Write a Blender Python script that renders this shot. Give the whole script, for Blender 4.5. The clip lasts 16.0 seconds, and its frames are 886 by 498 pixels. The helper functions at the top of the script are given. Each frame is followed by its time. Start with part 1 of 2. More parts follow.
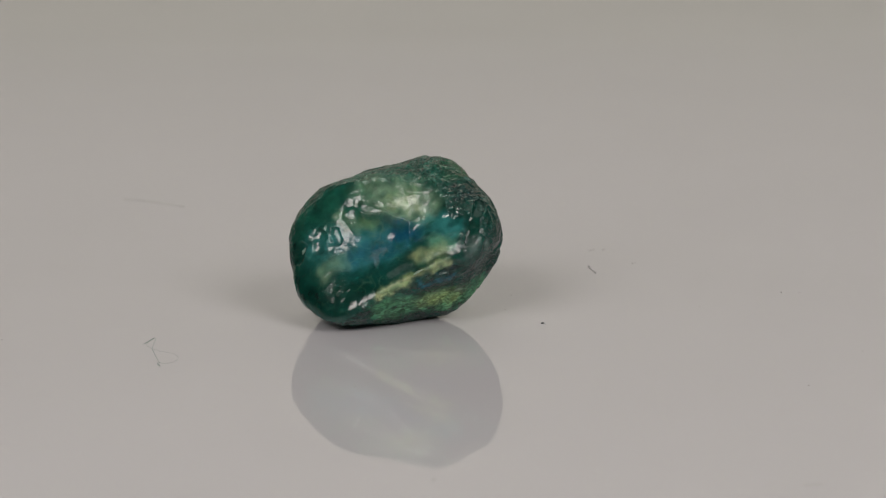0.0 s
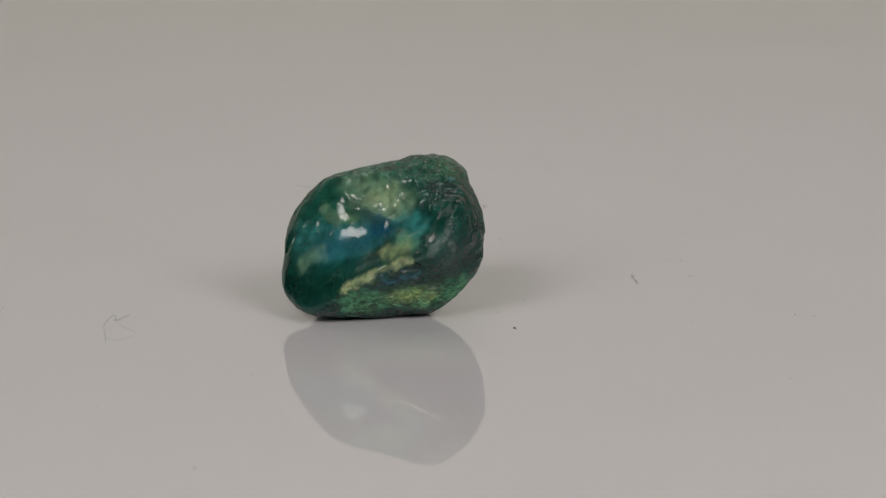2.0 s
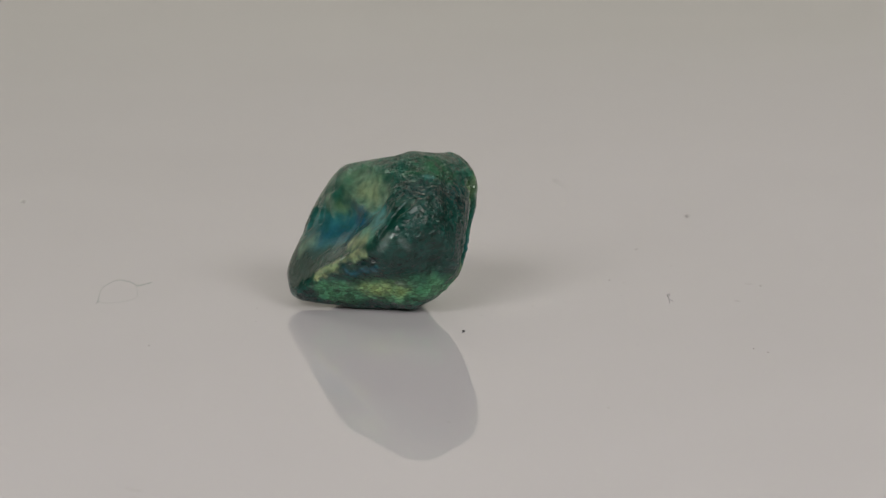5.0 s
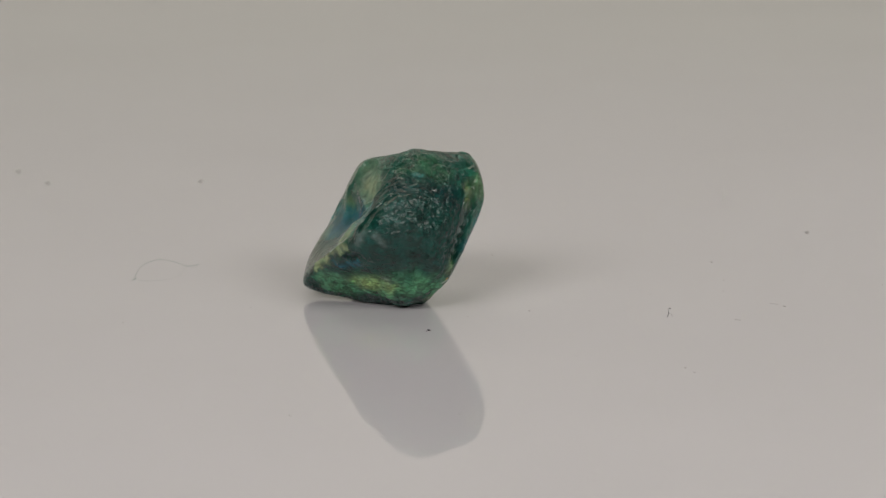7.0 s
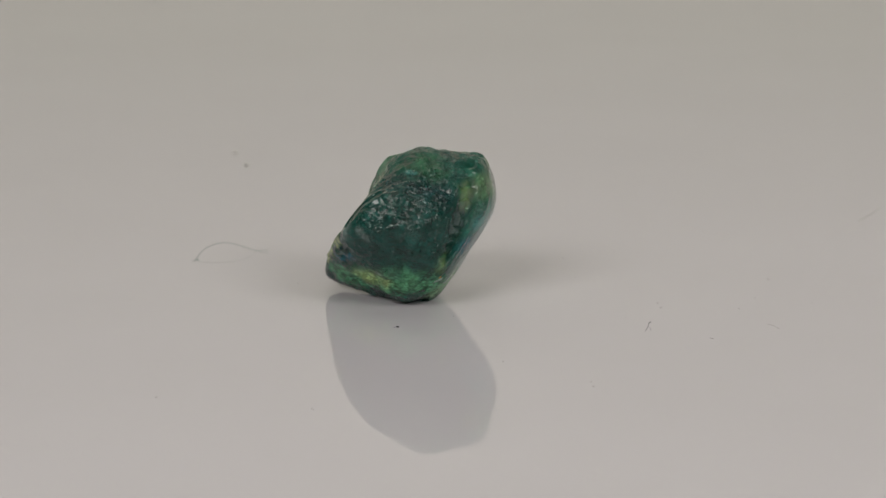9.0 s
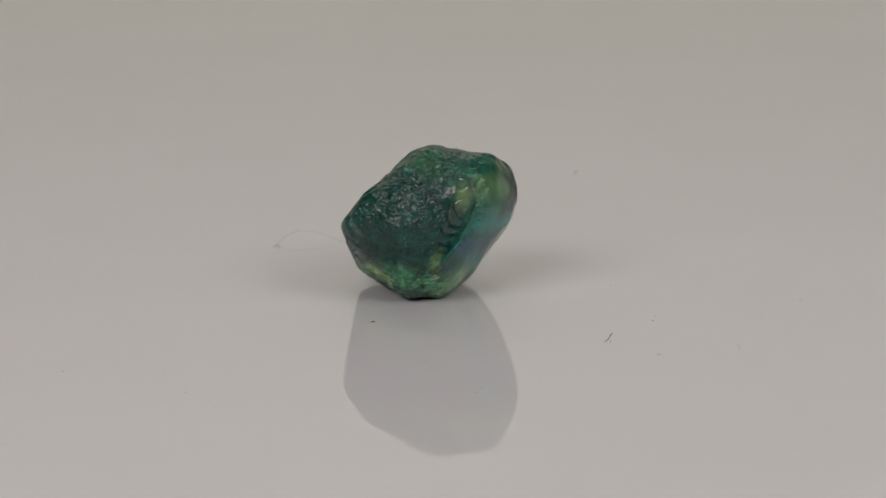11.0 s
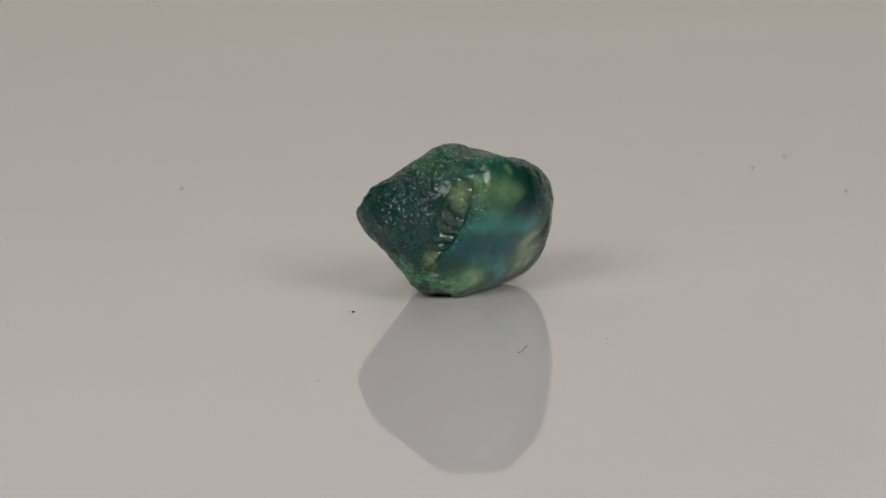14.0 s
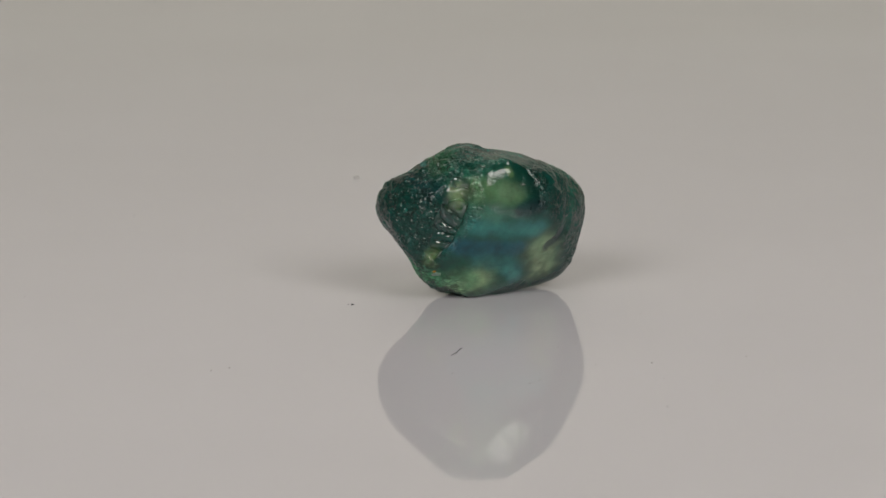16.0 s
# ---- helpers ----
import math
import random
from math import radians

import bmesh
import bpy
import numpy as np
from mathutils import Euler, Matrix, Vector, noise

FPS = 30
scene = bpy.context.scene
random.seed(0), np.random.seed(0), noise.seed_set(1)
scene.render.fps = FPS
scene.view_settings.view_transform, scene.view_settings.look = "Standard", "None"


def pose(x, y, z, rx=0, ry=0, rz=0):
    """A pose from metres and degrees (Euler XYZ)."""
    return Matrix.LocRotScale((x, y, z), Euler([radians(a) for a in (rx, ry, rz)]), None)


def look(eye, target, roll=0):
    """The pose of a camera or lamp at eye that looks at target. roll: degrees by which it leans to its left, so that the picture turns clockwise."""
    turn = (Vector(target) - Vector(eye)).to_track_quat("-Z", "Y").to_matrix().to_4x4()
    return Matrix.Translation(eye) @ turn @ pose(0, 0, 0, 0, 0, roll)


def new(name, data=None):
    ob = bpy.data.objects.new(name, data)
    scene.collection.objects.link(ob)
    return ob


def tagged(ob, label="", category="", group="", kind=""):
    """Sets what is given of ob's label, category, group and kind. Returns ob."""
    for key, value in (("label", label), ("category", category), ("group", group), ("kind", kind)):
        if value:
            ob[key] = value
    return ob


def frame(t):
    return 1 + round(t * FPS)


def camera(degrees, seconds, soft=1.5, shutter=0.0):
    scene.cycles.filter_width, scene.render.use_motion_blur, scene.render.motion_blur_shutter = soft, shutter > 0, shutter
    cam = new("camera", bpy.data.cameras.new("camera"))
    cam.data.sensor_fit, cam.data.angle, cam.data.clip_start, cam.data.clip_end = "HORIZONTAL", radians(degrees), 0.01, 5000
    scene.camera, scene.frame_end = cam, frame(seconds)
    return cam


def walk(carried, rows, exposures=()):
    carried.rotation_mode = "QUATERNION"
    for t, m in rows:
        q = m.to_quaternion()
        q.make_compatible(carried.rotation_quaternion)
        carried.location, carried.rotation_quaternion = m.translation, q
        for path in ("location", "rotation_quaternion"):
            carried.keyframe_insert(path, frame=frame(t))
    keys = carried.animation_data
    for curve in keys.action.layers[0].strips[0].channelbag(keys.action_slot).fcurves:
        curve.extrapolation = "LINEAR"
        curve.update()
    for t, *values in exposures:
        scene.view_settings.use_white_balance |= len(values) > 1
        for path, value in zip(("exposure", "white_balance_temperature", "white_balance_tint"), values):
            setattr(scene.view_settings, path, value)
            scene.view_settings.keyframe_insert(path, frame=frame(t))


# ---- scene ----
# A rough green sapphire on a white glossy turntable plate before a white backdrop; the plate turns, the camera stands.
MM = 0.001
cam = camera(17.656, 16.0, soft=1.2)
EYE = Vector((-0.000895, -0.134185, 0.03))
TILT = radians(11.4441)
AIM = EYE + Vector((0, math.cos(TILT), -math.sin(TILT)))
walk(cam, [(0.0, look(EYE, AIM, -0.3386)), (16.0, look(EYE, AIM, -0.3386))],
     exposures=[(0.0, -0.09), (2.0, -0.08), (6.5, 0.02), (9.0, 0.03), (12.5, 0.0), (16.0, 0.0)])
cam.data.dof.use_dof = True
cam.data.dof.focus_distance = 0.1320
cam.data.dof.aperture_fstop = 120.0


def turn(t):
    """The turntable's angle in degrees at t seconds."""
    return -8.9921 * t + 0.01437 * t * t


# ---- world and lamps ----
world = bpy.data.worlds.new("dim room")
scene.world = world
world.use_nodes = True
world.node_tree.nodes["Background"].inputs[0].default_value = (1.0, 0.97, 0.94, 1)
world.node_tree.nodes["Background"].inputs[1].default_value = 0.04


WARM = (1.0, 0.962, 0.915)


def area_lamp(name, place, target, sx, sy, watts, colour=(1.0, 0.96, 0.91)):
    data = bpy.data.lights.new(name, "AREA")
    data.shape, data.size, data.size_y, data.energy, data.color = "RECTANGLE", sx, sy, watts, colour
    ob = new(name, data)
    ob.matrix_world = look(place, target)
    return ob


# two soft photo lamps behind the camera; added and unseen: one over the backdrop, and a large soft fill at the ceiling
area_lamp("photo_lamp_left", (-0.215, -0.38, 0.29), (0, -0.03, 0), 0.25, 0.21, 1.48, WARM)
area_lamp("photo_lamp_right", (0.275, -0.33, 0.29), (0, -0.03, 0), 0.25, 0.21, 1.22, WARM)
# added helper: brightens the backdrop upwards for its gradient in the plate
area_lamp("added_backdrop_light", (0.0, 0.25, 0.40), (0.0, 0.32, 0.37), 0.40, 0.04, 0.68, (1.0, 0.985, 0.91))
# no real ceiling lamp: fill that weakens the stone's shadows
area_lamp("added_overhead_fill", (0.0, 0.1, 1.38), (0, 0.1, 0), 0.8, 0.8, 1.7, WARM)


# ---- materials ----
class Mat:
    """A small helper to write node materials."""

    def __init__(self, name):
        self.m = bpy.data.materials.new(name)
        self.m.use_nodes = True
        self.t = self.m.node_tree
        self.b = self.t.nodes["Principled BSDF"]

    def put(self, kind, **inputs):
        n = self.t.nodes.new(kind)
        for k, v in inputs.items():
            k = k.replace("_", " ")
            if hasattr(v, "is_output"):
                self.t.links.new(v, n.inputs[k])
            else:
                n.inputs[k].default_value = v
        return n

    def link(self, a, b):
        self.t.links.new(a, b)

    def set(self, **inputs):
        for k, v in inputs.items():
            k = k.replace("_", " ")
            if hasattr(v, "is_output"):
                self.t.links.new(v, self.b.inputs[k])
            else:
                self.b.inputs[k].default_value = v
        return self


def plain(name, colour, rough=0.5, metal=0.0):
    return Mat(name).set(Base_Color=(*colour, 1), Roughness=rough, Metallic=metal).m


def plate_material():
    k = Mat("white glossy acrylic")
    co = k.put("ShaderNodeTexCoord").outputs["Object"]
    big = k.put("ShaderNodeTexNoise", Vector=co, Scale=60.0, Detail=3.0)
    mix = k.put("ShaderNodeMixRGB", Fac=big.outputs["Fac"], Color1=(0.562, 0.541, 0.572, 1), Color2=(0.592, 0.570, 0.602, 1))
    k.set(Base_Color=mix.outputs[0], Roughness=0.0, IOR=1.53)
    return k.m


def stone_material():
    k = Mat("rough green sapphire")

    def attribute(name):
        n = k.put("ShaderNodeAttribute")
        n.attribute_name = name
        return n

    def ranged(value, low, high, start=0.0, end=1.0):
        n = k.put("ShaderNodeMapRange", Value=value)
        n.inputs["From Min"].default_value, n.inputs["From Max"].default_value = start, end
        n.inputs["To Min"].default_value, n.inputs["To Max"].default_value = low, high
        return n.outputs[0]

    def calc(operation, *values):
        n = k.put("ShaderNodeMath")
        n.operation = operation
        for i, v in enumerate(values):
            if hasattr(v, "is_output"):
                k.link(v, n.inputs[i])
            else:
                n.inputs[i].default_value = v
        return n.outputs[0]

    def vector(operation, *values):
        n = k.put("ShaderNodeVectorMath")
        n.operation = operation
        for i, v in enumerate(values):
            if hasattr(v, "is_output"):
                k.link(v, n.inputs[i])
            else:
                n.inputs[i].default_value = v
        return n.outputs[0]

    zone, gloss = attribute("zoning").outputs["Color"], attribute("polish").outputs["Fac"]
    crackle = attribute("crackle").outputs["Fac"]
    co = k.put("ShaderNodeTexCoord").outputs["Object"]
    # cloudy growth inside the crystal, and flakes with their own depth of colour
    cloud = k.put("ShaderNodeTexNoise", Vector=co, Scale=900.0, Detail=7.0, Roughness=0.65).outputs["Fac"]
    bent = vector("MULTIPLY_ADD", k.put("ShaderNodeTexNoise", Vector=co, Scale=1800.0, Detail=3.0).outputs["Color"], (0.0005,) * 3, co)
    flakes = k.put("ShaderNodeTexVoronoi", Vector=vector("MULTIPLY", bent, (1.0, 1.0, 1.9)), Scale=3300.0)
    flake = k.put("ShaderNodeSeparateColor", Color=flakes.outputs["Color"]).outputs[0]
    crack = k.put("ShaderNodeTexVoronoi", Vector=vector("MULTIPLY", bent, (1.0, 1.0, 1.7)), Scale=2600.0)
    crack.feature = "DISTANCE_TO_EDGE"
    gap = ranged(crack.outputs["Distance"], 0.5, 1.0, 0.0, 0.16)
    depth = calc("MULTIPLY_ADD", calc("SUBTRACT", flake, 0.45), calc("MULTIPLY", crackle, 1.1), ranged(cloud, 0.6, 1.4, 0.3, 0.7))
    depth = calc("MULTIPLY", depth, calc("MULTIPLY_ADD", crackle, calc("SUBTRACT", gap, 1.0), 1.0))
    tint = vector("MULTIPLY", zone, k.put("ShaderNodeCombineXYZ", X=depth, Y=depth, Z=depth).outputs[0])
    # pitted crust: fine bumps, then small crystal faces that each lean their own way
    rough_part = calc("MAXIMUM", calc("SUBTRACT", 1.0, gloss), 0.0)
    patch = k.put("ShaderNodeTexNoise", Vector=co, Scale=750.0, Detail=3.0).outputs["Fac"]
    patchy = calc("MULTIPLY", ranged(patch, 0.1, 1.0, 0.38, 0.62), rough_part)
    pits = k.put("ShaderNodeTexVoronoi", Vector=bent, Scale=5200.0).outputs["Distance"]
    fine = k.put("ShaderNodeTexNoise", Vector=co, Scale=6500.0, Detail=4.0).outputs["Fac"]
    frost = k.put("ShaderNodeTexNoise", Vector=vector("MULTIPLY", co, (1.0, 1.0, 2.0)), Scale=5200.0, Detail=2.0).outputs["Fac"]
    relief = calc("ADD", calc("MULTIPLY", calc("ADD", pits, fine), patchy), calc("MULTIPLY", frost, 0.16))
    bump = k.put("ShaderNodeBump", Distance=0.00009, Height=relief, Strength=0.8).outputs[0]
    faces = k.put("ShaderNodeTexVoronoi", Vector=bent, Scale=9500.0)
    lean = vector("SUBTRACT", faces.outputs["Color"], (0.5, 0.5, 0.5))
    amount = calc("MULTIPLY", patchy, 0.8)
    lean = vector("MULTIPLY", lean, k.put("ShaderNodeCombineXYZ", X=amount, Y=amount, Z=amount).outputs[0])
    normal = vector("NORMALIZE", vector("ADD", bump, lean))
    k.set(Base_Color=tint, Roughness=ranged(gloss, 0.15, 0.12), IOR=1.76, Normal=normal)
    k.link(ranged(gloss, 0.35, 0.45), k.b.inputs["Transmission Weight"])
    k.set(Subsurface_Weight=0.75, Subsurface_Radius=(0.5, 1.0, 0.9), Subsurface_Scale=0.0028)
    k.link(calc("ADD", ranged(gloss, 0.11, 0.13), ranged(gloss, 0.0, 0.4, 1.0, 1.5)), k.b.inputs["Specular IOR Level"])
    return k.m


def paper_material(name, light, dark):
    k = Mat(name)
    weave = k.put("ShaderNodeTexNoise", Vector=k.put("ShaderNodeTexCoord").outputs["Object"], Scale=9.0, Detail=4.0)
    mix = k.put("ShaderNodeMixRGB", Fac=weave.outputs["Fac"], Color1=(*light, 1), Color2=(*dark, 1))
    k.set(Base_Color=mix.outputs[0], Roughness=0.9)
    return k.m


PLATE, STONE = plate_material(), stone_material()
FABRIC = paper_material("white backdrop paper", (0.82, 0.81, 0.72), (0.74, 0.73, 0.64))
DIM = paper_material("dim grey paint", (0.16, 0.16, 0.16), (0.12, 0.12, 0.12))
# pale colour in place of the glints on small broken facets
FEATHER = Mat("pale healed fracture").set(Base_Color=(0.34, 0.44, 0.37, 1), Roughness=0.3, IOR=1.6).m
FEATHER.node_tree.nodes["Principled BSDF"].inputs["Transmission Weight"].default_value = 0.6
STAIN = plain("orange iron stain", (0.55, 0.25, 0.03), 0.25)
DUST_DARK = plain("dark lint", (0.05, 0.05, 0.055), 0.8)
DUST_GREEN = plain("grey green lint", (0.16, 0.24, 0.2), 0.7)
DUST_PALE = plain("pale dust", (0.43, 0.42, 0.41), 0.9)
DUST_GREY = plain("grey dust", (0.31, 0.30, 0.29), 0.9)


def part(name, bm, material, parent=None, label=""):
    me = bpy.data.meshes.new(name)
    bm.to_mesh(me)
    bm.free()
    me.materials.append(material)
    ob = new(name, me)
    ob.parent = parent
    if label:
        tagged(ob, label)
    return ob


# ---- the studio ----
def slab(x0, x1, y0, y1, z0, z1):
    bm = bmesh.new()
    bmesh.ops.create_cube(bm, size=1, matrix=Matrix.Translation(((x0 + x1) / 2, (y0 + y1) / 2, (z0 + z1) / 2)) @ Matrix.Diagonal((x1 - x0, y1 - y0, z1 - z0, 1)))
    return bm


def studio():
    """The white backdrop behind the plate, the table under it, and plain dim walls that close the room."""
    bm = bmesh.new()
    prof = [(0.32, -0.004), (0.32, 0.5), (0.324, 0.5), (0.324, -0.004)]
    front = [bm.verts.new((-0.5, y, z)) for y, z in prof]
    back = [bm.verts.new((0.5, y, z)) for y, z in prof]
    n = len(prof)
    for i in range(n):
        k = (i + 1) % n
        bm.faces.new((front[i], front[k], back[k], back[i]))
    bm.faces.new(list(reversed(front)))
    bm.faces.new(back)
    bmesh.ops.recalc_face_normals(bm, faces=bm.faces)
    tagged(part("backdrop", bm, FABRIC), "white paper backdrop behind the turntable", "backdrop", kind="structure")
    for name, box, mat in (("wall_north", (-1.2, 1.2, 1.2, 1.25, -0.8, 1.4), DIM), ("wall_south", (-1.2, 1.2, -1.25, -1.2, -0.8, 1.4), DIM),
                           ("wall_west", (-1.25, -1.2, -1.25, 1.25, -0.8, 1.4), DIM), ("wall_east", (1.2, 1.25, -1.25, 1.25, -0.8, 1.4), DIM),
                           ("ceiling", (-1.25, 1.25, -1.25, 1.25, 1.4, 1.45), DIM), ("floor", (-1.25, 1.25, -1.25, 1.25, -0.85, -0.8), DIM)):
        tagged(part(name, slab(*box), mat), "plain dim grey room wall", "wall", kind="structure")
    tagged(part("tabletop", slab(-0.6, 0.6, -0.45, 0.45, -0.8, -0.004), DIM), "plain grey table block under the white plate", "table", kind="structure")


studio()


# ---- the plate ----
R_PLATE = 150.0


def eased(x):
    """A slope that sets in gently between 0 and 1, summed up."""
    return 0.0 if x < 0 else x ** 3 - x ** 4 / 2 if x < 1 else x - 0.5


def plate_height(x, y):
    """The plate's slight warp in mm at x, y in mm: its rim lifts a little on one side."""
    r, az = math.hypot(x, y), math.degrees(math.atan2(y, x))
    side = min(max((az + 14) / 60, 0), 1) if az < 110 else max(0, 1 - (az - 110) / 50)
    side = side * side * (3 - 2 * side)
    lift = 0.033 * (25 * eased((r - 10) / 25) - 55 * eased((r - 48) / 55)) * side
    far = min(max((r - 45) / 60, 0), 1)
    wave = noise.noise(Vector((x / 45, y / 45, 3.1))) * 0.15 * far
    return lift + wave


def plate():
    bm = bmesh.new()
    segs, rings = 192, 110
    top = bm.verts.new((0, 0, 0))
    last = None
    for i in range(1, rings + 1):
        r = R_PLATE * i / rings
        ring = []
        for j in range(segs):
            a = 2 * math.pi * j / segs
            x, y = r * math.cos(a), r * math.sin(a)
            ring.append(bm.verts.new((x * MM, y * MM, plate_height(x, y) * MM)))
        for j in range(segs):
            k = (j + 1) % segs
            bm.faces.new((top, ring[j], ring[k]) if last is None else (last[j], ring[j], ring[k], last[k])).smooth = True
        last = ring
    rim = [bm.verts.new((v.co.x * 1.004, v.co.y * 1.004, -0.0006)) for v in last]
    low = [bm.verts.new((v.co.x, v.co.y, -0.004)) for v in rim]
    for a, b in ((last, rim), (rim, low)):
        for j in range(segs):
            k = (j + 1) % segs
            bm.faces.new((a[j], b[j], b[k], a[k]))
    bm.faces.new(list(reversed(low)))
    return tagged(part("turntable_plate", bm, PLATE), "white glossy acrylic turntable plate with dust", "turntable plate")


PLATE_OB = plate()


# ---- lint and dust on the plate ----
def tube(bm, points, radius):
    """A thin round thread through points in mm, tapering at its ends."""
    pts = [Vector(p) for p in points]
    fine = []
    for i in range(len(pts) - 1):
        p0, p1, p2, p3 = pts[max(i - 1, 0)], pts[i], pts[i + 1], pts[min(i + 2, len(pts) - 1)]
        for s in range(6):
            t = s / 6
            fine.append(0.5 * (2 * p1 + (p2 - p0) * t + (2 * p0 - 5 * p1 + 4 * p2 - p3) * t * t + (3 * p1 - p0 - 3 * p2 + p3) * t ** 3))
    fine.append(pts[-1])
    last = None
    for i, p in enumerate(fine):
        d = (fine[min(i + 1, len(fine) - 1)] - fine[max(i - 1, 0)]).normalized()
        side = d.cross(Vector((0, 0, 1)))
        side = side.normalized() if side.length > 1e-6 else Vector((1, 0, 0))
        up = side.cross(d)
        r = radius * (0.45 if i in (0, len(fine) - 1) else 1)
        ring = [bm.verts.new((p + r * (math.cos(a) * side + math.sin(a) * up)) * MM) for a in [k * math.pi / 3 for k in range(6)]]
        if last:
            for k in range(6):
                bm.faces.new((last[k], last[(k + 1) % 6], ring[(k + 1) % 6], ring[k])).smooth = True
        else:
            bm.faces.new(list(reversed(ring)))
        last = ring
    bm.faces.new(last)


def lint(name, place, strands, material, label, group="lint on the plate"):
    """A piece of lint of one or more strands, whose points are in mm about its place on the plate."""
    x, y = place
    root = new(name)
    root.matrix_world = Matrix.Translation(Vector((x, y, plate_height(x, y))) * MM)
    for radius, pts in strands:
        bm = bmesh.new()
        tube(bm, pts, radius)
        part("strand", bm, material, root)
    return tagged(root, label, "lint", group)


def speck(x, y, size, long=1.0, turn_deg=0.0, material=None):
    bm = bmesh.new()
    bmesh.ops.create_icosphere(bm, subdivisions=2, radius=size / 2 * MM)
    for v in bm.verts:
        n = 1 + 0.45 * noise.noise(v.co * 9000 + Vector((x, y, 0)))
        v.co = Vector((v.co.x * n * long, v.co.y * n, max(v.co.z * n * 0.45, -size * 0.2 * MM) + size * 0.2 * MM))
    ob = part("dust_speck", bm, material or DUST_GREY)
    ob.matrix_world = Matrix.Translation(Vector((x, y, plate_height(x, y))) * MM) @ pose(0, 0, 0, 0, 0, turn_deg)
    return tagged(ob, "tiny grey dust speck on the white plate", "dust", "dust on the plate")


LINT = [
    lint("lint", (6.66, 7.5), [(0.012, [(0.19, -0.15, 0.012), (0.1, -0.05, 0.1), (0.0, 0.03, 0.16), (-0.12, 0.08, 0.27), (-0.2, 0.15, 0.33)]),
                               (0.009, [(-0.2, 0.15, 0.33), (-0.1, 0.2, 0.36), (-0.05, 0.1, 0.3), (-0.12, 0.08, 0.27)]),
                               (0.006, [(0.0, 0.03, 0.16), (0.12, 0.12, 0.1), (0.22, 0.1, 0.02)])], DUST_DARK, "small dark curled lint on the white plate"),
    lint("lint", (8.95, 9.95), [(0.009, [(-0.12, -0.1, 0.012), (0.0, 0.0, 0.015), (0.13, 0.08, 0.012)])], DUST_GREY, "short grey straight lint on the white plate"),
    lint("lint", (6.9, 13.4), [(0.007, [(-0.16, -0.14, 0.012), (0.03, 0.0, 0.015), (0.2, 0.1, 0.012)])], DUST_GREY, "short grey straight lint on the white plate"),
    lint("lint", (-14.2, -9.6), [
        (0.009, [(0.75, -1.95, 0.12), (0.4, -1.4, 0.6), (0.45, -0.7, 0.85), (0.35, -0.1, 0.8), (0.05, 0.75, 0.5), (-0.3, 1.3, 0.2)]),
        (0.009, [(-0.3, 1.3, 0.2), (-0.05, 1.6, 0.25), (0.15, 1.95, 0.35)]),
        (0.004, [(-0.3, 1.3, 0.2), (-0.1, 1.65, 0.14), (-0.25, 2.0, 0.1)]),
        (0.0035, [(-0.3, 1.3, 0.2), (0.3, 0.9, 0.02), (1.2, 0.1, 0.02), (1.45, -0.9, 0.02), (1.1, -1.7, 0.02), (0.75, -1.95, 0.12)]),
        (0.012, [(0.75, -1.95, 0.12), (0.62, -1.8, 0.05), (0.8, -2.15, 0.02)])], DUST_GREEN, "thin grey green fibre curled in a loop"),
    lint("lint", (-17.4, 26.4), [(0.013, [(-1.9, 1.2, 0.04), (-0.8, 0.7, 0.06), (0.6, -0.3, 0.05), (1.9, -1.3, 0.04)])], DUST_PALE, "blurred grey thread lying on the white plate"),
]
# x, y in mm, size in mm, length ratio, turn
NEAR_DUST = [
    (3.75, -3.76, 0.15, 1.2, 20), (3.86, -3.93, 0.06, 1, 0), (2.06, -0.78, 0.07, 1, 0), (2.45, 2.35, 0.06, 1.5, 20), (15.7, 2.7, 0.1, 1, 0), (16.6, 2.6, 0.07, 2, 30),
    (11.4, -0.3, 0.06, 1, 0), (-6.9, -7.05, 0.06, 1, 0), (-4.8, -9.0, 0.06, 1, 0), (-4.7, -15.6, 0.06, 2, 10), (1.2, 9.4, 0.08, 1, 0), (2.2, 9.3, 0.06, 2, 100),
    (3.2, 12.9, 0.05, 1, 0), (1.1, 14.3, 0.07, 1, 0), (7.6, 13.5, 0.07, 2, 20), (2.7, 16.7, 0.06, 1, 0), (-2.9, 16.2, 0.06, 3, 40), (4.0, 7.1, 0.05, 1, 0),
    (-10.2, 7.3, 0.06, 2, 50), (-5.4, 6.8, 0.06, 1, 0), (-9.9, -3.5, 0.05, 1, 0),
]
FAR_DUST = [
    (-6.4, 24.6, 0.24, 1, 0), (-37.9, 2.5, 0.26, 1.4, 60), (-42.0, -5.7, 0.3, 1.5, 0), (-46.8, -5.9, 0.3, 1, 0), (-18.2, -31.4, 0.3, 1, 0), (-1.3, -30.1, 0.11, 1, 0),
    (6.1, 20.4, 0.08, 1, 0), (-8.8, -22.7, 0.07, 1, 0), (-1.0, -22.8, 0.06, 1, 0), (17.9, -9.7, 0.06, 1, 0), (14.7, -15.9, 0.08, 1, 0), (-21.2, -6.5, 0.07, 2, 0),
    (34.0, 131.0, 2.6, 2.2, 0), (13.0, -31.0, 0.07, 14, 10),
]
SPECKS = [speck(*d, material=DUST_DARK if i < 2 else DUST_PALE if d[2] > 0.25 or d[3] > 4 else DUST_GREY) for i, d in enumerate(NEAR_DUST + FAR_DUST)]

# ---- the stone ----
HEART = Vector((-1.8584, -1.2039, 3.2298))
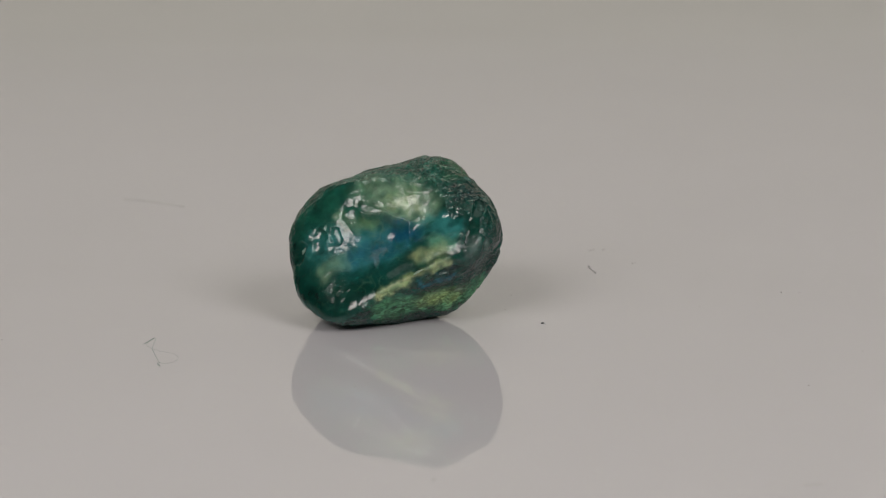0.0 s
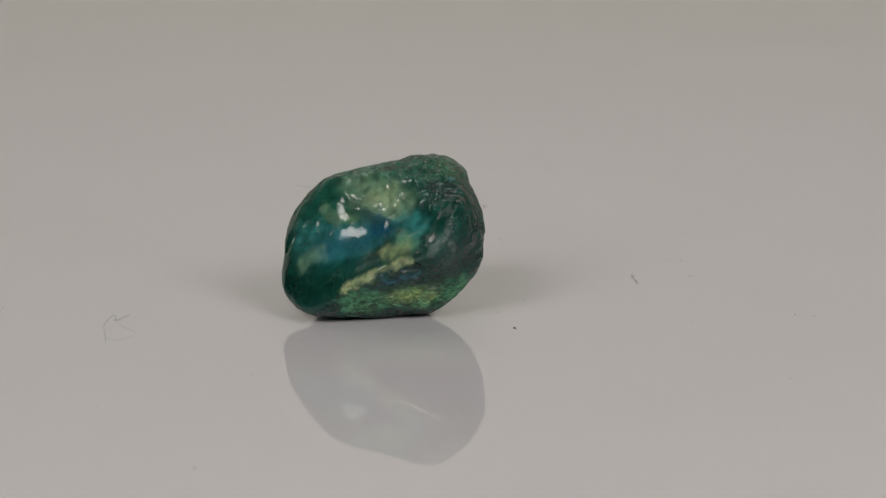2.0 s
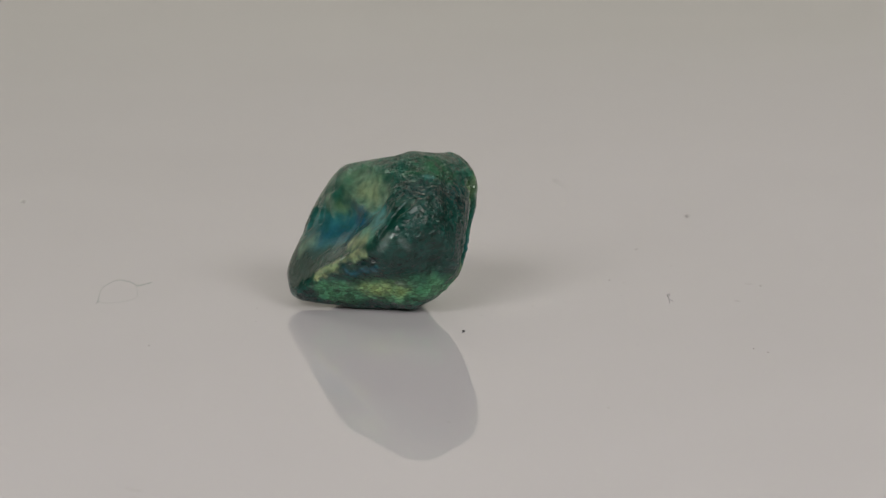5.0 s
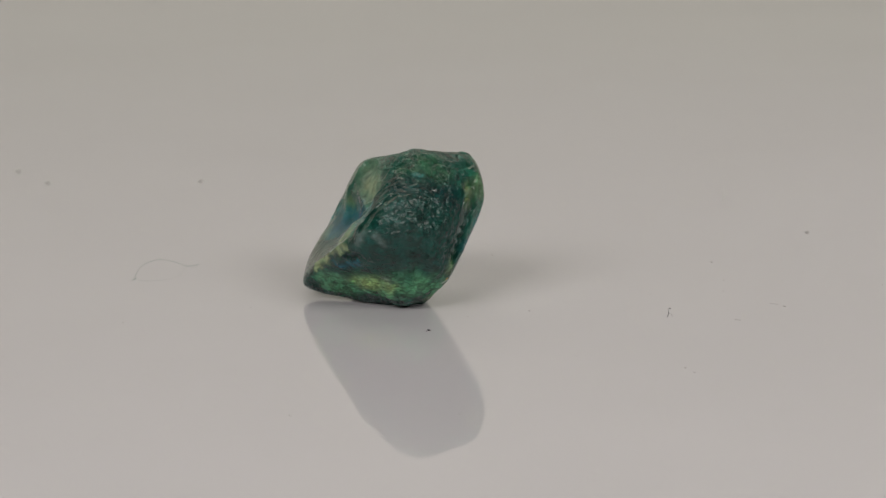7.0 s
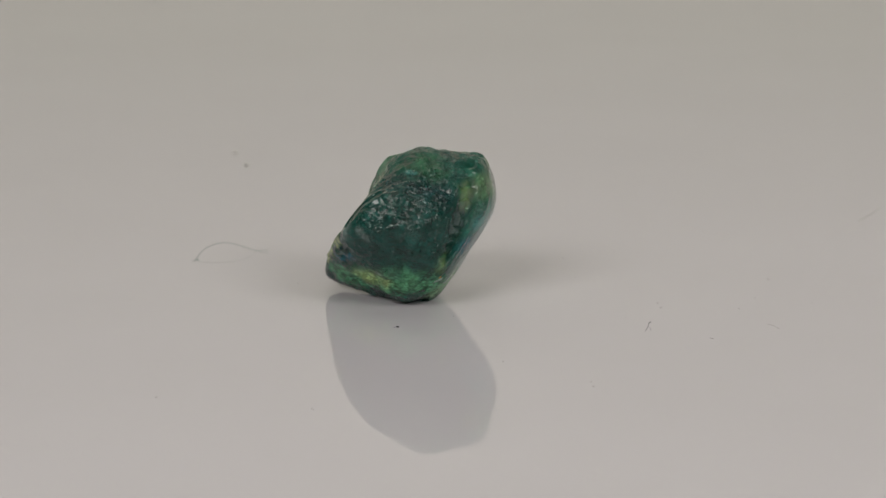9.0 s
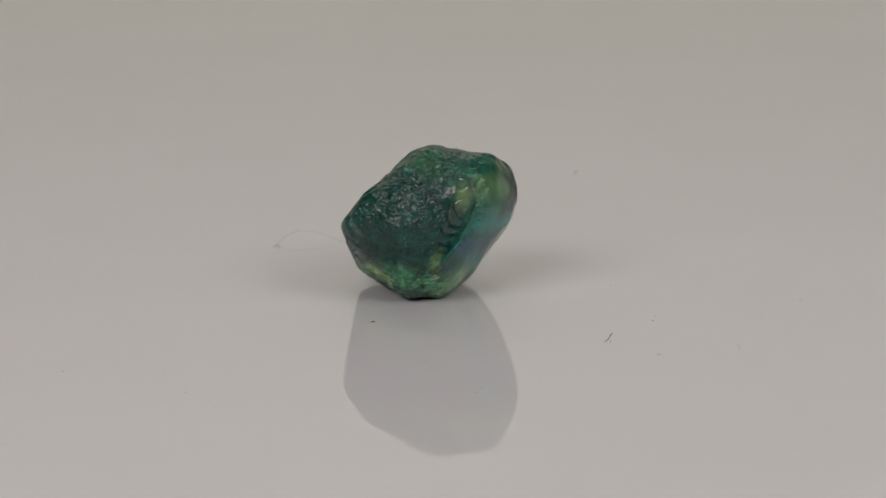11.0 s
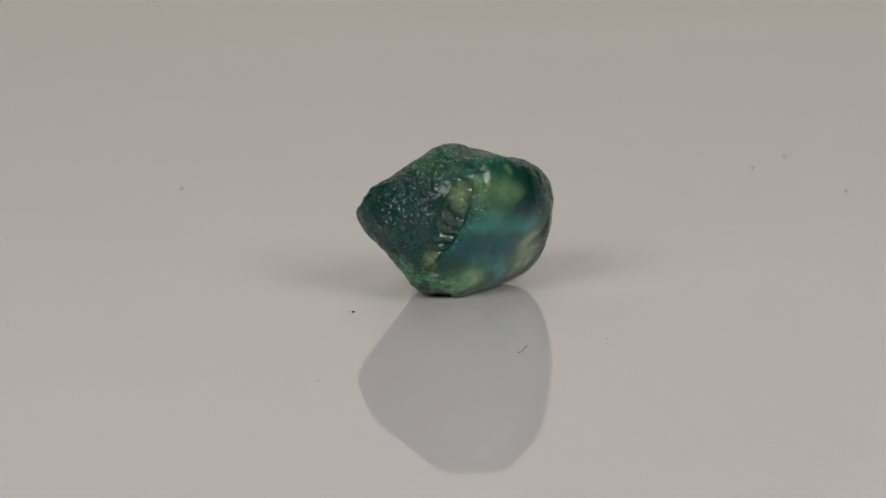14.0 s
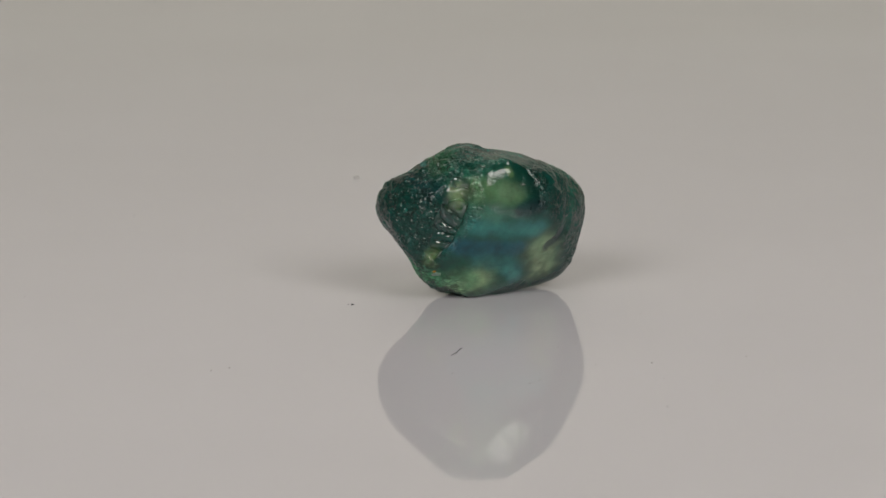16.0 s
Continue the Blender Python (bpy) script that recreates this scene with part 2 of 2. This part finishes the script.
# faces of the stone: azimuth, elevation in degrees, distance from the heart in mm
FACES = [
    (50.5, 62.2, 4.664), (149.1, 81.1, 4.043), (-89.6, 55.3, 4.021), (4.7, 8.1, 3.802), (137.1, 67.1, 4.505),
    (-26.9, 71.4, 4.463), (75.5, 13.3, 3.506), (-97.5, 28.8, 4.148), (63.1, -27.9, 2.017), (163.6, -86.2, 3.646),
    (-25.5, 4.1, 4.619), (10.8, 40.3, 3.820), (117.0, -12.1, 4.064), (-26.0, -38.2, 3.372), (110.3, 17.7, 4.225),
    (-158.8, -83.6, 3.974), (33.2, -5.1, 2.611), (173.9, -17.6, 5.924), (-56.6, -45.0, 3.382), (87.5, -18.7, 2.963),
    (-124.6, 24.6, 4.584), (27.3, -71.5, 3.233), (30.7, -48.1, 2.792), (-170.8, -44.9, 5.827), (82.8, -41.8, 2.130),
    (176.8, 39.8, 5.623),
]
# lumps and hollows: azimuth, elevation, sharpness, height as a share of the radius
LUMPS = [
    (-61.4, 81.6, 23.90, 0.0613), (131.6, -52.9, 12.98, 0.1343), (-25.5, -74.0, 16.29, -0.0457),
    (123.0, 34.6, 21.87, 0.0647), (-4.2, -79.3, 12.43, -0.0266), (45.0, -83.3, 33.05, 0.1189),
    (77.8, 77.2, 11.79, 0.0492), (-118.2, 15.8, 11.88, -0.2758), (-155.4, -39.2, 23.85, -0.2255),
    (-87.9, 33.2, 24.02, -0.0894), (-49.7, -47.1, 25.84, 0.0937), (-149.6, -19.1, 31.87, 0.0885),
]


def ways(rows):
    a = np.radians(np.array([r[:2] for r in rows]).reshape(-1, 2))
    return np.stack([np.cos(a[:, 1]) * np.cos(a[:, 0]), np.cos(a[:, 1]) * np.sin(a[:, 0]), np.sin(a[:, 1])], 1)


def lattice(p, seed=0):
    """Smooth random field, about -1 to 1, at the points p (one unit between its knots)."""
    i = np.floor(p).astype(np.int64)
    f = p - i
    w = f * f * f * (f * (f * 6 - 15) + 10)
    out = np.zeros(len(p))
    for dx in (0, 1):
        for dy in (0, 1):
            for dz in (0, 1):
                h = (i[:, 0] + dx) * 374761393 + (i[:, 1] + dy) * 668265263 + (i[:, 2] + dz) * 2147483647 + seed * 974711
                h = (h ^ (h >> 13)) * 1274126177 & 0x7FFFFFFF
                h = (h ^ (h >> 16)) * 1103515245 & 0x7FFFFFFF
                a, b = (h & 1023) / 1023 * 2 * np.pi, ((h >> 10) & 1023) / 1023 * 2 - 1
                c = np.sqrt(1 - b * b)
                g = (f[:, 0] - dx) * c * np.cos(a) + (f[:, 1] - dy) * c * np.sin(a) + (f[:, 2] - dz) * b
                k = (w[:, 0] if dx else 1 - w[:, 0]) * (w[:, 1] if dy else 1 - w[:, 1]) * (w[:, 2] if dz else 1 - w[:, 2])
                out += k * g
    return out * 1.5


def cloudy(p, seed=0, steps=3):
    return sum(lattice(p * 2 ** s, seed + s) / 2 ** s for s in range(steps))


def ridged(p, seed=0, steps=2):
    return sum((1 - 2 * np.abs(lattice(p * 2 ** s, seed + s))) / 2 ** s for s in range(steps))


def stone_radius(u):
    """Distance in mm from the heart to the unbroken surface along the unit ways u."""
    n = ways(FACES) / np.array([r[2] for r in FACES])[:, None]
    g = (np.maximum(u @ n.T, 0) ** 14).sum(1) ** (1 / 14)
    f = np.ones(len(u))
    for (az, el, sharp, high), w in zip(LUMPS + CHIPS, ways(LUMPS + CHIPS)):
        f += high * np.exp(sharp * (u @ w - 1))
    return np.maximum(f, 0.3) / g


# small chips and knobs: azimuth, elevation, sharpness, height as a share of the radius
CHIPS = [(-33, -7, 40, -0.09), (-40, 3, 60, -0.025), (-142, 54, 60, -0.03), (-148, 70, 50, -0.02), (-46, 40, 70, -0.03), (100, 62, 90, 0.02),
         (168, 45, 25, -0.05), (120, 60, 30, -0.035), (60, 83, 40, -0.03), (92, 55, 80, 0.03)]
# faces with a smooth, glassy break, by their number in FACES
SMOOTH = (8, 24, 19, 6, 7, 20)
# spots that are glassier or coarser than their face: azimuth, elevation, sharpness, how much
POLISH = [(-121, 47, 25, 0.9), (-98, 40, 60, 0.6), (-154, 12, 60, -0.8), (-100, 12, 120, -0.7), (-68, 14, 90, -0.9), (101, 17, 90, -0.5), (62, -5, 16, 0.6), (75, 30, 16, 0.5),
          (-76, 22, 40, 0.7), (-98, 24, 40, 0.6), (-134, 0, 40, 0.5), (-150, -5, 30, 0.5)]
# pale fractures, whose glints are put into their colour: azimuth, elevation, length, width in mm, lean
FEATHERS = [(-92, -3, 0.6, 0.1, 30), (0, -36, 0.5, 0.32, 10), (-160, 2, 0.4, 0.2, 80)]
# bowls, ridges and clefts: azimuth and elevation of both ends, half width in mm, height in mm (below zero: cut), how crisp the edge is
FORMS = [
    (-136, 47, -84, 41, 0.85, -0.28, 3), (-90, 24, -72, 25, 0.7, -0.16, 3), (-146, 26, -139, 20, 0.4, 0.12, 2),
    (-156, 10, -153, 4, 0.35, -0.16, 4), (-161, 4, -160, -2, 0.3, -0.1, 4), (-150, 14, -147, 10, 0.25, -0.1, 4), (-113, -13, -77, 4, 0.22, 0.14, 1),
    (-48, 33, -63, 13, 0.3, -0.08, 2), (-79, -4, -71, -2, 0.24, -0.16, 2), (-64, 8, -58, 12, 0.3, 0.1, 2), (-106, 56, -80, 56, 0.3, -0.07, 3),
    (-140, 34, -132, 36, 0.35, -0.1, 3), (140, 6, 134, -8, 0.45, -0.16, 4),
]
# growth colours of the crystal, some also used to paint light and shade, linear
GREEN, DARK, PINE, MURK = (0.020, 0.14, 0.092), (0.004, 0.055, 0.040), (0.005, 0.062, 0.049), (0.003, 0.030, 0.036)
TEAL, BLUE, NAVY, AQUA = (0.06, 0.33, 0.32), (0.02, 0.15, 0.22), (0.010, 0.10, 0.19), (0.12, 0.48, 0.46)
LEAF, LIME, STRAW, MIST = (0.12, 0.42, 0.20), (0.46, 0.66, 0.24), (0.54, 0.62, 0.31), (0.25, 0.41, 0.26)
OLIVE, PALE, ASH, SEA = (0.20, 0.34, 0.15), (0.58, 0.78, 0.42), (0.30, 0.36, 0.35), (0.14, 0.40, 0.28)
# colour of the growth zones, with some shade, glints and inner glow painted in, laid over one another: azimuth and
# elevation of both ends, half width in mm, how crisp, how strong, colour
BROKEN_FACE = [
    (-150, 60, -100, 62, 1.2, 2, 0.8, GREEN), (-140, 45, -92, 42, 0.9, 4, 0.85, MIST), (-118, 46, -106, 47, 0.45, 2, 0.4, STRAW), (-150, 30, -140, 14, 1.0, 3, 0.8, GREEN),
    (-150, 2, -118, 10, 0.95, 3, 0.9, TEAL), (-138, 2, -112, 14, 0.7, 3, 0.95, BLUE), (-112, 24, -94, 24, 0.45, 4, 0.95, NAVY), (-84, 28, -70, 22, 0.6, 4, 0.9, TEAL),
    (-82, 14, -74, 12, 0.4, 3, 0.7, SEA), (-60, 34, -56, 24, 0.5, 4, 0.9, DARK), (-160, -6, -140, -12, 0.9, 4, 0.9, DARK), (-136, -14, -118, -14, 0.5, 5, 0.9, DARK),
]
# shade is painted into the notch and cleft, grey glints above the ridge
RIDGE_AND_CLEFT = [
    (-138, 24, -132, 23, 0.35, 3, 0.6, OLIVE), (-144, -6, -140, -2, 0.4, 3, 0.6, MIST), (-114, -15, -76, 3, 0.18, 3, 0.8, STRAW), (-92, 5, -78, 9, 0.3, 2, 0.55, STRAW), (-108, -6, -98, -2, 0.2, 4, 0.25, ASH),
    (-79, -4, -71, -2, 0.2, 5, 0.9, MURK), (-90, -12, -70, -8, 0.2, 4, 0.8, BLUE), (-64, 6, -60, 12, 0.22, 3, 0.45, ASH), (-48, 34, -62, 14, 0.22, 4, 0.9, DARK), (-152, 22, -140, 18, 0.3, 4, 0.5, MIST),
]
# leaf and lime on the skirt also hold the glow of light passing through
CRUST_AND_SKIRT = [
    (-30, 60, -15, 60, 1.0, 3, 0.5, (0.05, 0.19, 0.07)), (-46, 46, 0, 40, 0.7, 3, 0.8, MURK), (-30, 28, -5, 24, 0.8, 3, 0.6, DARK), (-110, -26, -40, -30, 0.8, 4, 0.9, LEAF), (-84, -29, -62, -30, 0.55, 3, 0.85, LIME),
    (-58, -22, -40, -24, 0.4, 3, 0.6, PINE), (-50, 7, -53, 10, 0.22, 3, 0.35, ASH), (0, -22, 4, -10, 0.3, 3, 0.35, LIME), (-20, -34, 20, -60, 0.7, 3, 0.8, LEAF), (-34, 54, -30, 54, 0.2, 5, 0.5, TEAL), (-60, -24, -56, -25, 0.2, 4, 0.4, ASH),
]
# olive top and pale foot are painted brighter, for light through the crystal
FROSTED_FACE = [
    (60, -60, 60, 45, 1.6, 3, 0.9, GREEN), (50, 42, 88, 37, 0.6, 3, 0.65, OLIVE), (34, 44, 27, 34, 0.35, 3, 0.5, LIME), (76, 39, 92, 38, 0.3, 2, 0.35, MIST), (52, 26, 72, 22, 0.35, 2, 0.5, SEA),
    (50, 16, 112, 8, 0.42, 2, 0.8, TEAL), (92, 25, 108, 24, 0.35, 4, 0.95, MURK), (34, -6, 104, -12, 0.5, 3, 0.9, BLUE), (60, -30, 122, -38, 0.45, 2, 0.7, TEAL), (10, -62, 56, -66, 0.65, 2, 0.9, PALE), (128, -10, 150, -28, 0.65, 2, 0.75, PALE),
]
# the strokes from 23, 30 and 138, 4 paint hollows darker
FAR_EDGE = [
    (112, -44, 138, -48, 0.32, 3, 0.55, AQUA), (104, 40, 96, 52, 0.6, 3, 0.85, DARK), (138, 4, 133, -9, 0.35, 6, 0.9, MURK), (23, 30, 22, 20, 0.4, 4, 0.8, DARK), (84, 50, 85, 49, 0.18, 3, 0.35, LIME),
    (148, 20, 143, 6, 0.4, 3, 0.5, GREEN), (-170, 20, 170, 30, 1.6, 2, 0.7, GREEN),
]


def surface(az, el):
    w = ways([(az, el)])
    return (w * stone_radius(w)[:, None])[0]


def reach(p, row):
    """How far the points p in mm lie from the stroke between the two ends that a row names, in half widths."""
    a, b = surface(*row[:2]), surface(*row[2:4])
    s = np.clip((p - a) @ (b - a) / max((b - a) @ (b - a), 1e-9), 0, 1)
    return np.linalg.norm(p - a - s[:, None] * (b - a), axis=1) / row[4]


# the crisp lip of the conchoidal break, from the stone's shoulder down to its foot
LIP = ((46, 48), (42, 34), (36, 21), (24, 0), (3, -20))


def fracture(p):
    """The conchoidal break that falls away beside its lip: how far inside it a point lies, and the depth in mm."""
    lip = np.array([surface(*q) for q in LIP])
    best, side, along = np.full(len(p), 99.0), np.zeros(len(p)), np.zeros(len(p))
    for i in range(len(lip) - 1):
        a, b = lip[i], lip[i + 1]
        s = np.clip((p - a) @ (b - a) / ((b - a) @ (b - a)), 0, 1)
        off = p - a - s[:, None] * (b - a)
        d = np.linalg.norm(off, axis=1)
        across = np.cross(b - a, (a + b) / 2)
        near = d < best
        best, side, along = np.where(near, d, best), np.where(near, off @ across, side), np.where(near, i + s, along)
    wide = 0.55 + 0.75 * np.sin(np.pi * np.clip((along + 0.6) / 4.6, 0, 1)) + 0.2 * lattice(p * 1.3, 51)
    d = np.where(side > 0, best, -best) + 0.05 * lattice(p * 3, 53)
    inside = 1 / (1 + np.exp(-d / 0.025)) / (1 + np.exp((d - wide) / 0.06)) * (along > 0.01) * (along < 3.96)
    rings = np.linalg.norm(p - surface(33, 33), axis=1) + 0.16 * lattice(p * 1.7, 52) + 0.05 * lattice(p * 4.5, 54)
    ribs = np.abs(np.sin(rings * np.pi / 0.55)) ** 0.7
    return inside, inside * (0.28 * np.clip(1 - d / wide, 0, 1) + 0.19 * (1 - ribs))


def finish(u):
    """Radius in mm, gloss, colour and crackle of the stone along the unit ways u."""
    r = stone_radius(u)
    p = u * r[:, None]
    n = ways(FACES) / np.array([f[2] for f in FACES])[:, None]
    share = np.maximum(u @ n.T, 0) ** 46
    share /= share.sum(1)[:, None]
    smooth = share[:, list(SMOOTH)].sum(1) + 0.35 * cloudy(p * 0.9, 5)
    for (az, el, sharp, much), way in zip(POLISH, ways(POLISH)):
        smooth += much * np.exp(sharp * (u @ way - 1))
    smooth = np.clip(smooth, 0, 1)
    smooth = smooth * smooth * (3 - 2 * smooth)
    broken, cut = fracture(p)
    inside = broken
    ragged = p + 0.10 * np.stack([cloudy(p * 1.7, 41), cloudy(p * 1.7, 42), cloudy(p * 1.7, 43)], 1)
    for row in FORMS:
        k = np.clip(1 - reach(ragged, row) ** row[6], 0, 1)
        cut = cut - row[5] * k
        if row[5] < 0:
            inside = np.maximum(inside, np.clip(k * 3, 0, 1) * 0.85)
    smooth = np.maximum(smooth, inside)
    warp = p + 0.35 * np.stack([cloudy(p * 0.7, 11), cloudy(p * 0.7, 12), cloudy(p * 0.7, 13)], 1)
    frosted = 1 / (1 + np.exp(-(u @ ways([(82, -8)])[0] - 0.45) * 14))
    bands = np.clip(0.5 + 1.2 * lattice(p * 0.45, 9), 0, 1)
    crust = 0.09 * cloudy(warp * 0.8, 1) + 0.045 * bands * (ridged(warp * np.array((1.1, 1.1, 2.4)), 2) - 0.6) + 0.035 * lattice(warp * 2.3, 3)
    crust += 0.030 * np.abs(lattice(warp * 3.6, 4)) + 0.030 * np.abs(lattice(warp * 7.5, 6)) + 0.017 * lattice(p * 14, 7)
    steps = 0.05 * np.abs(lattice(warp * 0.75, 21)) + 0.02 * np.abs(lattice(warp * 1.9, 23)) + (1 - frosted) * (0.008 * np.abs(lattice(warp * 4.6, 24)) + 0.005 * cloudy(p * 6, 8))
    # thin healed fissures in the broken face
    fissure = np.exp(-(lattice(warp * 1.05, 61) / 0.035) ** 2) + 0.7 * np.exp(-(lattice(warp * 2.1, 62) / 0.05) ** 2)
    fissure *= smooth / (1 + np.exp(-(u @ ways([(-115, 20)])[0] - 0.5) * 12)) * np.clip(0.4 + 1.5 * lattice(p * 0.8, 63), 0, 1)
    r = r + (1 - smooth) * crust + smooth * steps - cut - 0.005 * fissure
    # colour zones
    c = np.tile(np.array(PINE), (len(u), 1))
    drift = p + (0.26 - 0.18 * frosted)[:, None] * np.stack([cloudy(p * 1.3, 31, 5), cloudy(p * 1.3, 32, 5), cloudy(p * 1.3, 33, 5)], 1)
    for row in FROSTED_FACE + FAR_EDGE + CRUST_AND_SKIRT + BROKEN_FACE + RIDGE_AND_CLEFT:
        k = row[6] / (1 + np.exp(np.clip((reach(drift, row) - 1) * row[5] * 1.6, -30, 30)))
        k = k * np.clip(0.85 + (1 - frosted) * 0.7 * lattice(p * 2.3, 71), 0.25, 1)
        c += k[:, None] * (np.array(row[7]) - c)
    c += (0.14 * np.clip(fissure, 0, 1))[:, None] * (np.array(MIST) - c)
    crackle = np.clip(1.15 - 1.1 * smooth, 0.08, 1) * (0.45 + 0.55 / (1 + np.exp((p[:, 2] + 1.2) * 3)))
    return r, smooth + 0.5 * broken, c, crackle


def settled(u, r):
    p = u * r[:, None] + np.array(HEART)
    p[:, 2] = np.maximum(p[:, 2], 0.0)
    return p * MM


def feather(root, name, az, el, long, wide, lean, material, label):
    """A small pale fracture, its glint put into the colour: an irregular flake that lies on the stone's surface; long
    and wide in mm, lean in degrees.
    """
    c = ways([(az, el)])[0]
    e1 = np.cross((0, 0, 1), c)
    e1 /= np.linalg.norm(e1)
    e2 = np.cross(c, e1)
    a = math.radians(lean)
    e1, e2 = math.cos(a) * e1 + math.sin(a) * e2, math.cos(a) * e2 - math.sin(a) * e1
    rings, segs = 7, 28
    uv, lift = [(0.0, 0.0)], [0.02]
    for i in range(1, rings + 1):
        for j in range(segs):
            b = 2 * math.pi * j / segs
            k = i / rings * (1 + 0.5 * noise.noise(Vector((math.cos(b) * 1.7 + az, math.sin(b) * 1.7 + el, 0.5))))
            uv.append((k * long / 2 * math.cos(b), k * wide / 2 * math.sin(b)))
            lift.append(0.022 - 0.045 * (i / rings) ** 3 + 0.012 * noise.noise(Vector((uv[-1][0] * 6, uv[-1][1] * 6, az))))
    uv = np.array(uv)
    r0 = stone_radius(c[None])[0]
    u = c + (uv[:, :1] * e1 + uv[:, 1:] * e2) / r0
    u /= np.linalg.norm(u, axis=1)[:, None]
    p = settled(u, finish(u)[0] + np.array(lift))
    bm = bmesh.new()
    v = [bm.verts.new(q) for q in p]
    for j in range(segs):
        k = (j + 1) % segs
        bm.faces.new((v[0], v[1 + j], v[1 + k])).smooth = True
        for i in range(rings - 1):
            o = 1 + i * segs
            bm.faces.new((v[o + j], v[o + segs + j], v[o + segs + k], v[o + k])).smooth = True
    part(name, bm, material, root, label)


def stone():
    bm = bmesh.new()
    bmesh.ops.create_icosphere(bm, subdivisions=8, radius=1)
    me = bpy.data.meshes.new("body")
    bm.to_mesh(me)
    bm.free()
    u = np.empty(len(me.vertices) * 3)
    me.vertices.foreach_get("co", u)
    u = u.reshape(-1, 3)
    u /= np.linalg.norm(u, axis=1)[:, None]
    r, smooth, c, crackle = finish(u)
    me.vertices.foreach_set("co", settled(u, r).ravel())
    me.polygons.foreach_set("use_smooth", np.ones(len(me.polygons), dtype=bool))
    c = np.concatenate([c, np.ones((len(u), 1))], 1)
    me.attributes.new("zoning", "FLOAT_COLOR", "POINT").data.foreach_set("color", c.ravel())
    me.attributes.new("polish", "FLOAT", "POINT").data.foreach_set("value", smooth)
    me.attributes.new("crackle", "FLOAT", "POINT").data.foreach_set("value", crackle)
    me.materials.append(STONE)
    me.update()
    root = new("rough_sapphire")
    body = new("body", me)
    body.parent = root
    for f in FEATHERS:
        feather(root, "fracture", *f, FEATHER, "pale healed fracture")
    feather(root, "iron_stain", 0, -32, 0.22, 0.14, 20, STAIN, "orange iron stain")
    return tagged(root, "rough green and blue sapphire crystal on the white plate", "gemstone")


STONE_OB = stone()


# ---- what moves ----
def motions():
    times = [0.5 * i for i in range(33)]
    for ob in (PLATE_OB, STONE_OB, *LINT, *SPECKS):
        rest = ob.matrix_basis.copy()
        walk(ob, [(t, pose(0, 0, 0, 0, 0, turn(t)) @ rest) for t in times])


motions()
